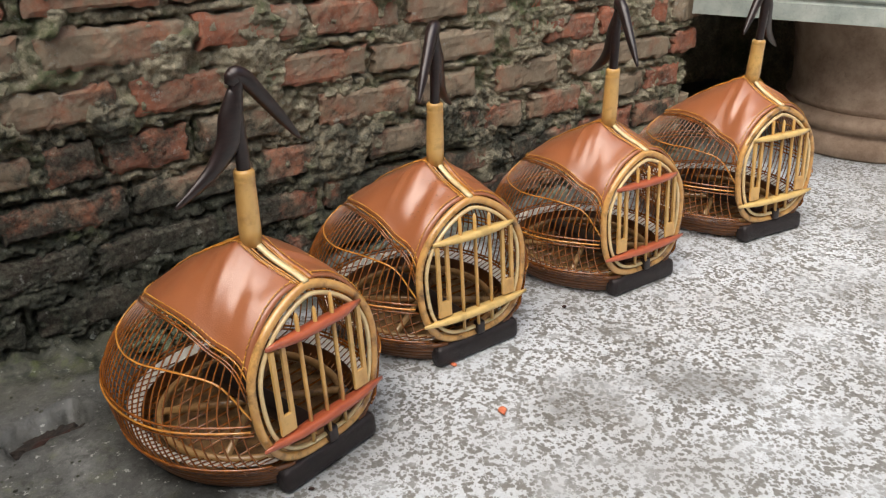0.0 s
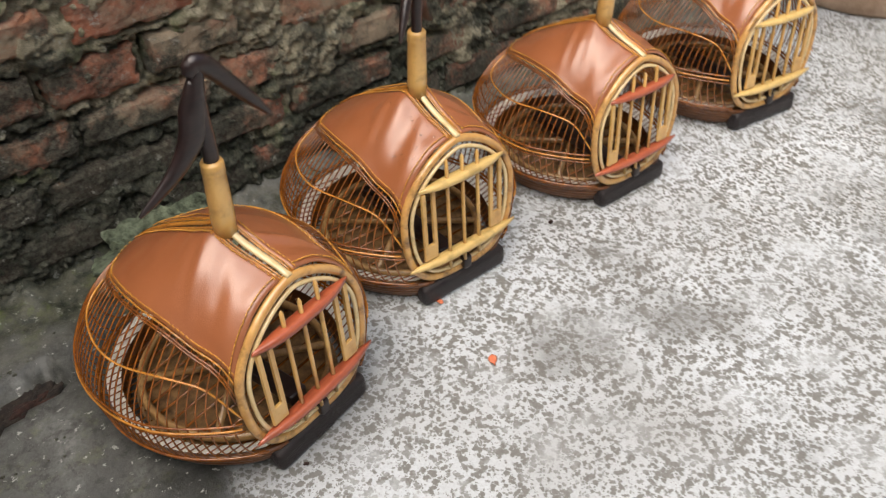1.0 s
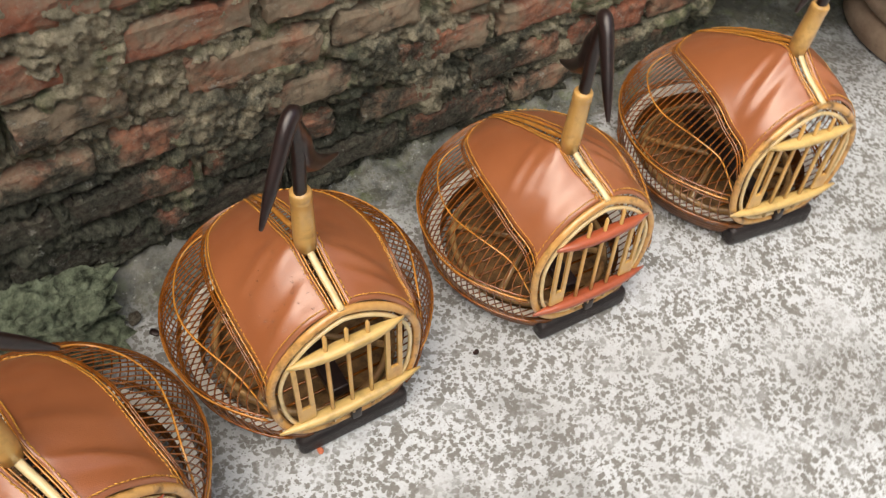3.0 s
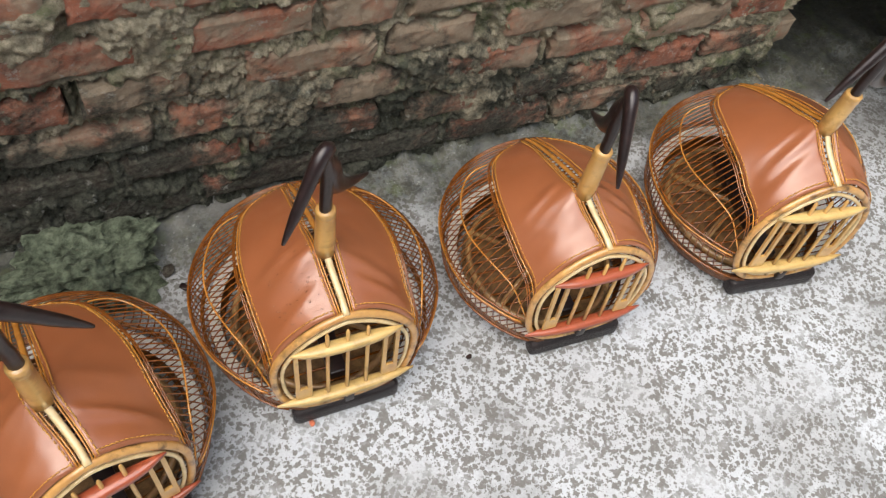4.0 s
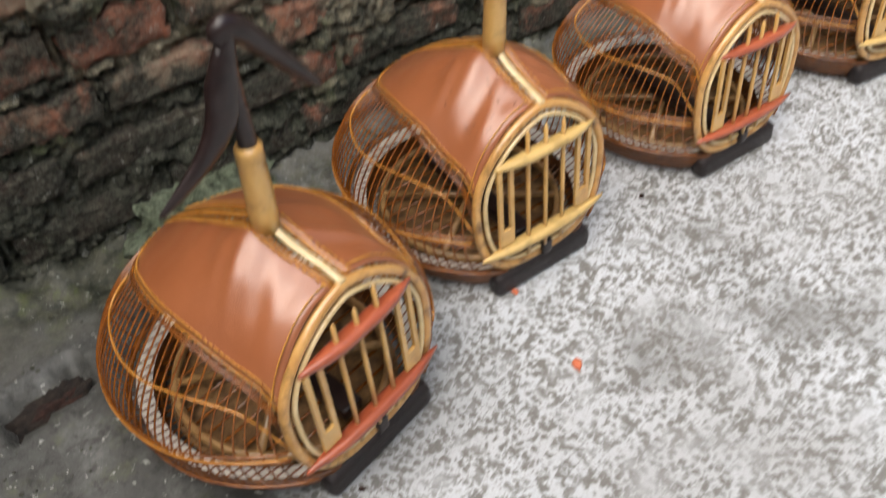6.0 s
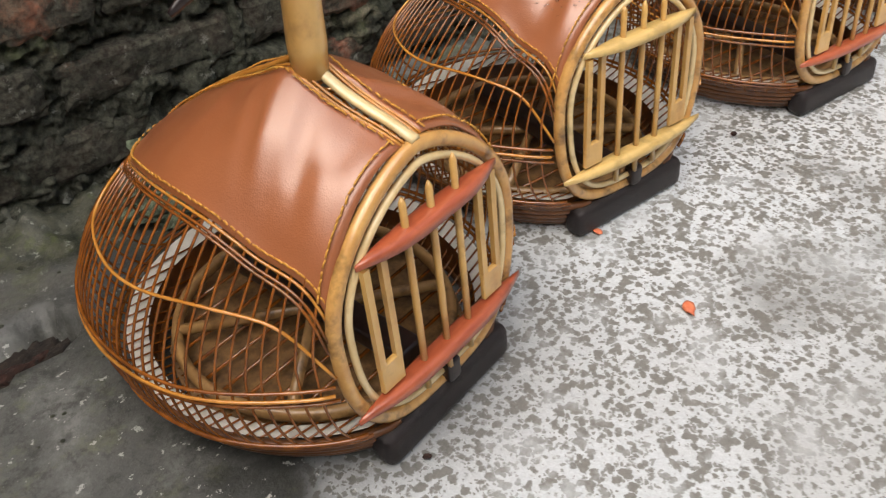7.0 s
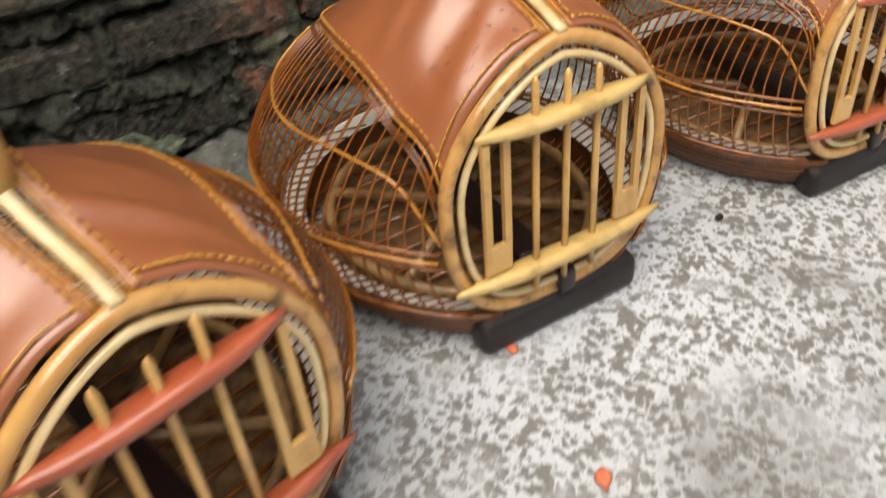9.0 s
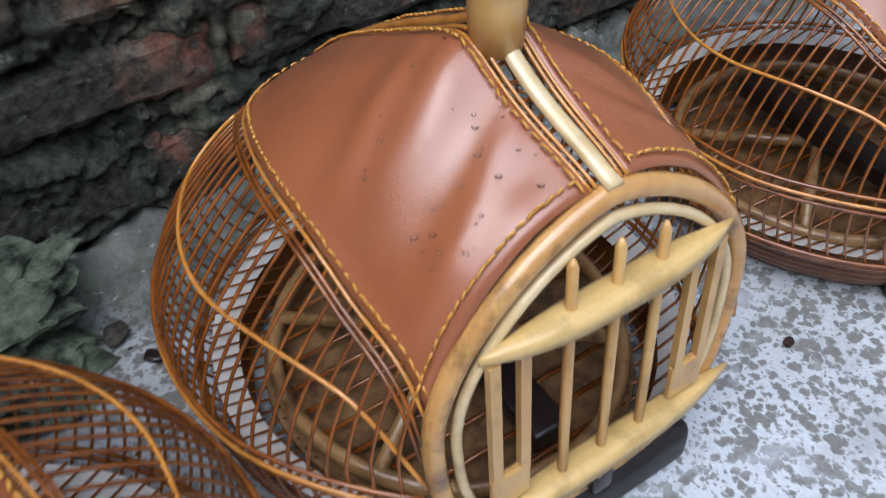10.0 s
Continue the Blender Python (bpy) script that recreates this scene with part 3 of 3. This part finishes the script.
    for x in (-0.058, 0.058):
        clip = block((0.0225, 0.0045, 0.024), (x, FRONT - 0.008, 0.089), 0.001, 1)
        for dx in (-0.0080, 0.0080):
            bmesh.ops.create_cube(clip, size=1, matrix=Matrix.Translation((x + dx, FRONT - 0.008, 0.1395)) @ Matrix.Diagonal((0.0056, 0.0042, 0.085, 1)))
        put("door_clip", clip, BAMBOO, lab="forked bamboo door clip", smooth=False)
    # leather cover
    for sign in (-1, 1):
        bm, edge, front, inner = leather_panel(sign, seed * 3 + sign)
        panel = put("leather_panel", bm, LEATHER, lab="tan leather cover stitched to the frame")
        thick = panel.modifiers.new("thickness", "SOLIDIFY")
        thick.thickness, thick.offset = 0.0016, -1
        for path, inw in ((edge, Vector((-sign * 0.0022, 0, 0.0022))), (front, Vector((0, 0, -0.001))), (inner, Vector((sign * 0.0035, 0, 0)))):
            put("stitching", stitches(path, 0.0050, 0.0052, inward=inw), THREAD, panel)
        for off, mat in ((0.0004, RATTAN_GOLD), (0.0042, RATTAN), (0.0064, RATTAN)):
            path = []
            for k in range(49):
                y = FRONT + 0.001 + 0.252 * k / 48
                path.append(shell(sign * (hem(y) + off), y, 0.0012))
            put("hem_rod", rod(path, 0.0011, 6), mat)
        # outer decorative rod
        pts = ((FRONT, 0.100, 0.112), (-0.1175, 0.112, 0.140), (-0.0925, 0.120, 0.0), (-0.0605, 0.132, 0.0), (-0.0150, 0.145, 0.0), (0.0200, 0.144, 0.0), (0.0480, 0.136, 0.0), (0.0760, 0.122, 0.0), (0.0920, 0.107, 0.0), (0.0940, 0.090, 0.0), (0.0880, 0.076, 0.0))
        path = []
        for (y0, x0, z0), (y1, x1, z1) in zip(pts, pts[1:]):
            for j in range(4):
                t = j / 4
                x, y = x0 + (x1 - x0) * t, y0 + (y1 - y0) * t
                p = shell(sign * x, y, 0.0022)
                if z0 and z1:
                    p.z = z0 + (z1 - z0) * t
                path.append(p)
        for _ in range(6):
            path = [path[0]] + [(a + b * 2 + c) / 4 for a, b, c in zip(path, path[1:], path[2:])] + [path[-1]]
        put("bow_rod", rod(path, 0.0013, 6), RATTAN_GOLD)
        for off in (0.0065, 0.0095):
            path = [shell(sign * (off + 0.003 * math.sin(math.pi * k / 40)), FRONT + 0.001 + 0.262 * k / 40, 0.004) for k in range(41)]
            put("ridge_rod", rod(path, 0.0011, 5), RATTAN_GOLD)
    spine = [shell(0, y, 0.0050) for y in (FRONT - 0.003 + 0.079 * k / 12 for k in range(13))]
    put("ridge_strip", rod(spine, 0.0044, 8, 0.7), BAMBOO_PALE, lab="pale split bamboo ridge")
    spine = [shell(0, y, 0.004) for y in (APEX_Y + 0.007 + 0.172 * k / 24 for k in range(25))]
    put("back_ridge", rod(spine, 0.0040, 6, 0.7), RATTAN_GOLD)
    # neck and hook
    neck = lathe([(0.0, 0.262), (0.0118, 0.264), (0.0128, 0.285), (0.0120, 0.325), (0.0116, 0.341), (0.0121, 0.3425), (0.0110, 0.344), (0.0119, 0.346), (0.0117, 0.352), (0.0100, 0.3545), (0.0, 0.3545)], 24)
    squat = (0.354 / scale - 0.262) / (0.354 - 0.262)
    for v in neck.verts:
        v.co.z = 0.262 + (v.co.z - 0.262) * squat
    for v in neck.verts:
        v.co.y += APEX_Y
        v.co.x += skew + lean[0] * (v.co.z - 0.262)
        v.co.y += lean[1] * (v.co.z - 0.262)
    put("neck", neck, BAMBOO, lab="smooth yellow bamboo neck")
    hook = put("hook", hook_mesh(), DARK_WOOD, lab="carved dark wooden hook with a long curved point")
    hook.matrix_basis = pose(skew + lean[0] * 0.095, APEX_Y + lean[1] * 0.095, 0.353 / scale, 0, 0, hook_turn - turn) @ Matrix.Scale(0.94, 4)
    tip_front(cage)
    cage.matrix_basis = pose(at[0], at[1], 0.003, 0, 0, turn) @ Matrix.Scale(scale, 4)
    return cage


RED_LABEL = "round rattan bird cage with tan leather cover and red wooden rails"
YELLOW_LABEL = "round rattan bird cage with tan leather cover and yellow bamboo rails"
build_cage((0.3587, 0.8560), 13, RED_WOOD, "red stained wooden", 5, 1, "round rattan bird cage, tan leather cover, red rails, bent bars", skew=-0.010)
wet = build_cage((0.6943, 0.9405), -1, YELLOW_WOOD, "yellow bamboo", 216, 2, "round rattan bird cage, wet tan leather cover, yellow bamboo rails", skew=-0.004)
build_cage((1.0560, 0.9240), -3, RED_WOOD, "red stained wooden", 249, 3, "round rattan bird cage, creased tan leather cover, red wooden rails", skew=-0.014, scale=0.985)
build_cage((1.4357, 0.9160), -9, YELLOW_WOOD, "yellow bamboo", 190, 4, "round rattan bird cage, yellow bamboo rails, beside a clay pot", (0.04, 0.0), 0.0, 1.045)


def drops(cage, count, seed):
    """Rain drops on the left half of a cover."""
    rnd = random.Random(seed)
    bm = bmesh.new()
    for _ in range(count):
        x, y = -rnd.uniform(0.016, 0.075), rnd.uniform(-0.126, -0.035)
        r = rnd.choice((0.0008, 0.0011, 0.0016))
        p = shell(x, y, 0.0056)
        p.y += 0.087 * (p.z - 0.105) * smooth_step(0.0, FRONT, y)
        bmesh.ops.create_icosphere(bm, subdivisions=2, radius=r, matrix=Matrix.Translation(p) @ Matrix.Diagonal((1, 1, 0.40, 1)))
    panel = [o for o in cage.children if o.name.startswith("leather_panel")][0]
    tagged(part("rain_drops", bm, WATER, panel), kind="stuff")


# ---- beyond the row: clay pot under a cement trough ----
SHAPE["skew"] = -0.004
drops(wet, 60, 5)
pot = new("clay_pot")
tagged(pot, "large weathered terracotta pot under a cement trough", "pot")
for name, profile in (
        ("foot_ring", [(0.0, 0.0), (0.205, 0.0), (0.215, 0.008), (0.215, 0.045), (0.203, 0.055), (0.198, 0.062), (0.216, 0.070), (0.222, 0.080), (0.220, 0.092), (0.204, 0.103), (0.194, 0.107)]),
        ("body", [(0.194, 0.107), (0.204, 0.118), (0.206, 0.126), (0.195, 0.136), (0.197, 0.18), (0.205, 0.24), (0.213, 0.29)]),
        ("rim", [(0.213, 0.29), (0.220, 0.315), (0.222, 0.338), (0.21, 0.344), (0.0, 0.344)])):
    ring = lathe(profile, 72)
    for v in ring.verts:
        v.co.xy *= 1 + 0.012 * noise.noise(v.co * 6)
    part(name, ring, CLAY, pot)
pot.location = (2.15, 0.96, 0.0)


def build_trough():
    thing = new("cement_trough")
    tagged(thing, "grey-green cement trough with moulded sides, set on a pot", "trough")
    a, b, c, d = (1.630, 1.160), (1.825, 0.745), (2.65, 0.745), (2.65, 1.160)
    bm = bmesh.new()
    inset = lambda k: [(a[0] + 1.2 * k, a[1] - k), (b[0] + k, b[1] + k), (c[0] - k, c[1] + k), (d[0] - k, d[1] - k)]
    levels = ((0.04, 0.345), (0.0, 0.346), (0.0, 0.382), (0.006, 0.386), (0.006, 0.55), (-0.01, 0.555), (-0.01, 0.58), (0.04, 0.58), (0.05, 0.42))
    rings = [[bm.verts.new((x, y, z)) for x, y in inset(k)] for k, z in levels]
    for u, v in zip(rings, rings[1:]):
        for i in range(4):
            bm.faces.new((u[i], u[(i + 1) % 4], v[(i + 1) % 4], v[i]))
    bm.faces.new(rings[0][::-1])
    bm.faces.new(rings[-1])
    bmesh.ops.recalc_face_normals(bm, faces=bm.faces[:])
    part("basin", bm, STONE, thing, smooth=False)
    e = (Vector((*b, 0)) - Vector((*a, 0))).normalized()
    out = Vector((-abs(e.y), e.x * -1, 0)).normalized()
    for s0, s1, z in ((0.03, 0.42, 0.398),):
        base = Vector((*a, 0)) + out * -0.004
        p = [base + e * s0 + Vector((0, 0, z)), base + e * s1 + Vector((0, 0, z)), base + e * s1 + Vector((0, 0, 0.535)), base + e * s0 + Vector((0, 0, 0.535))]
        part("moulding", rod(p, 0.006, 6, 1.0, True), STONE, thing)


build_trough()

# ---- rubble, scraps ----
chunk_mesh = lump(0.1, 4, 0.5, (1.0, 0.75, 0.45), 5, 1.6)
for v in chunk_mesh.verts:
    v.co += v.co.normalized() * 0.012 * noise.fractal(v.co * 70, 0.7, 2.2, 4)
chunk = part("rubble_block", chunk_mesh, RUBBLE, smooth=False)
chunk.location = (0.400, 1.115, 0.015)
tagged(chunk, "mossy broken cement lump at the wall's foot", "rubble")
scrap = part("brick_scrap", lump(0.028, 9, 0.40, (1.2, 0.5, 0.45), 4, 1.8), RUST, smooth=False)
scrap.matrix_basis = pose(0.143, 1.004, -0.033, 0, 0, 12)
tagged(scrap, "rusty red brick scrap lying in a floor hole", "rubble")


# near-black filler, added to stand in for the shade inside the hole
soil = part("soil_fill", lump(0.055, 6, 0.45, (1.0, 0.6, 0.22), 5, 4.0), HOLE_DARK, smooth=False)
soil.matrix_basis = pose(0.140, 1.003, -0.036, 0, 0, 12)
tagged(soil, "near-black lump added as the shade in a broken floor hole", "soil", kind="stuff")


def chip(x, y, size, seed, mat, label, category):
    ob = part("fallen_" + category, lump(size, seed, 0.45, (1.0, 0.7, 0.22), 2, 2.0), mat)
    ob.matrix_basis = pose(x, y, 0.0025 + size * 0.12, 0, 0, seed * 50)
    return tagged(ob, label, category)


chip(0.622, 0.661, 0.0085, 1, PETAL, "small orange-red chip lying on the concrete", "chip")
chip(0.641, 0.787, 0.0055, 2, PETAL, "small red chip beside a cage foot", "chip")
chip(0.348, 0.686, 0.0035, 3, RUST, "small brown crumb of dirt by a cage foot", "crumb")
chip(0.512, 1.085, 0.0120, 5, BRICK, "small red brick pebble on the damp concrete", "pebble")
chip(0.527, 1.050, 0.0080, 6, DARK_WOOD, "small black pebble on the concrete", "pebble")
grit_rnd = random.Random(21)
grit = bmesh.new()
for _ in range(70):
    gx, gy, gr = grit_rnd.uniform(0.05, 0.62), grit_rnd.uniform(0.86, 1.12), grit_rnd.choice((0.0012, 0.0018, 0.0028))
    bmesh.ops.create_icosphere(grit, subdivisions=1, radius=gr, matrix=Matrix.Translation((gx, gy, ground_height(gx, gy) + gr * 0.3)) @ Matrix.Diagonal((1.2, 0.9, 0.6, 1)))
tagged(part("mortar_grit", grit, MORTAR, smooth=False), "pale crumbs of mortar scattered on damp cement", "grit", kind="stuff")
chip(0.889, 0.808, 0.0050, 4, RUST, "dark crumb of dirt on the concrete", "crumb")


# ---- brick wall ----
wall = new("wall_north")
tagged(wall, "old crumbling red brick wall with mossy lime mortar", "wall", kind="structure")
COURSES = {
    0.430: ((0.05, 0.235), (0.262, 0.454), (0.479, 0.646), (0.672, 0.838), (0.856, 0.994), (1.02, 1.175)),
    0.355: ((0.02, 0.175), (0.196, 0.351), (0.373, 0.545), (0.585, 0.772), (0.783, 0.879), (0.905, 1.06), (1.085, 1.17), (1.197, 1.33)),
    0.280: ((0.03, 0.221), (0.240, 0.31), (0.325, 0.443), (0.464, 0.599), (0.673, 0.85), (0.880, 1.01), (1.066, 1.225), (1.267, 1.37)),
    0.206: ((0.00, 0.150), (0.169, 0.337), (0.355, 0.538), (0.562, 0.66), (0.767, 0.908), (0.977, 1.136), (1.16, 1.30)),
    0.128: ((0.09, 0.27), (0.29, 0.47), (0.49, 0.655), (0.676, 0.871), (0.920, 1.043), (1.120, 1.287), (1.31, 1.47)),
    0.052: ((0.00, 0.17), (0.19, 0.37), (0.39, 0.57), (0.59, 0.78), (0.80, 0.98), (1.00, 1.19), (1.21, 1.40)),
}
wall_rnd = random.Random(11)


def brick_mesh(bm, x0, x1, z, h, seed, nu=26, nv=9):
    """A worn brick: a ragged, domed front with chipped corners, and plain sides into the wall."""
    g = []
    for i in range(nu):
        col = []
        for j in range(nv):
            u, v = i / (nu - 1), j / (nv - 1)
            x, zz = x0 + (x1 - x0) * u, z - h / 2 + h * v
            q = Vector((x * 30, zz * 30, seed * 1.7))
            edge = min(min(u, 1 - u) * (x1 - x0), min(v, 1 - v) * h)
            if i in (0, nu - 1) or j in (0, nv - 1):
                x += 0.008 * noise.noise(q * 0.9) + 0.007 * noise.noise(q * 3.7)
                zz += 0.007 * noise.noise(q * 0.9 + Vector((9, 0, 0))) + 0.006 * noise.noise(q * 3.7)
            y = WALL_Y - 0.005 + 0.0045 * noise.fractal(q * 0.6, 0.8, 2.0, 4) + 0.0016 * noise.noise(q * 4.3) + (0.004 if edge < 0.0005 else 0.0)
            tilt = (0.006 * noise.noise(Vector((seed * 3.1, 2, 0)))) * (2 * u - 1)
            col.append(bm.verts.new((x, y + tilt, zz)))
        g.append(col)
    for i in range(nu - 1):
        for j in range(nv - 1):
            bm.faces.new((g[i][j], g[i + 1][j], g[i + 1][j + 1], g[i][j + 1]))
    loop = [g[i][0] for i in range(nu)] + [g[-1][j] for j in range(1, nv)] + [g[i][-1] for i in range(nu - 2, -1, -1)] + [g[0][j] for j in range(nv - 2, 0, -1)]
    back = [bm.verts.new((v.co.x, WALL_Y + 0.05, v.co.z)) for v in loop]
    for i in range(len(loop)):
        k = (i + 1) % len(loop)
        bm.faces.new((loop[k], loop[i], back[i], back[k]))


def far_row(z, x, end):
    out = []
    while x < end:
        w = wall_rnd.uniform(0.15, 0.20) if wall_rnd.random() < 0.8 else wall_rnd.uniform(0.08, 0.11)
        out.append((x, x + w, z))
        x += w + wall_rnd.uniform(0.018, 0.032)
    return out


near, far = [], []
for z, runs in COURSES.items():
    added_niche = z < 0.37
    near += [(a, b, z + wall_rnd.uniform(-0.003, 0.003)) for a, b in runs]
    near += [q for q in far_row(z, runs[-1][1] + 0.025, 2.2) if not added_niche or q[1] < 1.70]
    far += far_row(z, -1.6, runs[0][0] - 0.18) + far_row(z, 2.42, 4.0)
for k in range(1, 23):
    z = 0.430 + 0.0745 * k
    (near if k < 4 else far).extend(far_row(z, -0.1 - 0.09 * (k % 2), 2.2))
    far += far_row(z, -1.6, -0.32) + far_row(z, 2.42, 4.0)


COURSE_OF = {}
for x0, x1, z in near:
    COURSE_OF.setdefault(round(z / 0.0745), []).append((x0, x1, z))


def joint_gap(x, z):
    """How far a point lies outside the nearest brick."""
    best = 1.0
    k = round(z / 0.0745)
    for c in (k - 1, k, k + 1):
        for x0, x1, zc in COURSE_OF.get(c, ()):
            dx, dz = max(x0 - x, x - x1), abs(z - zc) - 0.0235
            if dx < 0.04 and dz < 0.04:
                best = min(best, max(dx, dz))
    return best


def mortar_front(u, v):
    x, z = -0.25 + 2.7 * u, -0.03 + 0.80 * v
    q = Vector((x, 0, z))
    d = 0.7 * noise.fractal(q * 14, 0.7, 2.1, 5) + 0.75 * noise.fractal(q * 60 + Vector((3, 0, 0)), 0.55, 2.2, 4)
    gap = joint_gap(x, z)
    open_joint = smooth_step(0.05, 0.40, noise.noise(q * 9 + Vector((0, 5, 0))) + 0.25)
    crack = math.exp(-((gap - 0.002) / 0.0040) ** 2) * 0.024 * open_joint
    inside = 0.004 if gap < -0.003 else 0.0
    # a low recess added beneath the trough to deepen the shade there
    inside += 0.42 * smooth_step(1.655, 1.69, x + 0.02 * d) * smooth_step(2.42, 2.40, x) * smooth_step(0.350, 0.335, z)
    # old render still clings over some bricks
    smear = 0.024 * smooth_step(0.08, 0.40, noise.fractal(q * 6.5 + Vector((7, 1, 2)), 0.8, 2.0, 4))
    return Vector((x, WALL_Y + 0.004 + 0.0145 * d + crack * (1 - 30 * smear) + inside - smear * (0.6 + d), z))


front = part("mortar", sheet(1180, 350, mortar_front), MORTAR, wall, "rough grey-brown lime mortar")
core = bmesh.new()
for size, at in (((3.24, 0.2, 2.2), (0.0, WALL_Y + 0.135, 1.05)), ((1.6, 0.2, 2.2), (3.24, WALL_Y + 0.135, 1.05)), ((1.0, 0.2, 1.78), (2.0, WALL_Y + 0.137, 1.26)), ((1.2, 0.1, 0.5), (2.0, WALL_Y + 0.52, 0.2)), ((1.32, 0.03, 2.15), (-0.93, WALL_Y + 0.022, 1.05)), ((1.6, 0.03, 2.15), (3.24, WALL_Y + 0.022, 1.05)), ((2.68, 0.03, 1.36), (1.1, WALL_Y + 0.022, 1.45))):
    bmesh.ops.create_cube(core, size=1, matrix=Matrix.Translation(at) @ Matrix.Diagonal((*size, 1)))
part("core", core, MORTAR, wall, smooth=False)
for n, (x0, x1, z) in enumerate(near):
    bm = bmesh.new()
    brick_mesh(bm, x0, x1, z, wall_rnd.uniform(0.043, 0.052), n)
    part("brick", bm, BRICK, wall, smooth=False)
bm = bmesh.new()
for n, (x0, x1, z) in enumerate(far):
    brick_mesh(bm, x0, x1, z, 0.05, n + 500, 6, 3)
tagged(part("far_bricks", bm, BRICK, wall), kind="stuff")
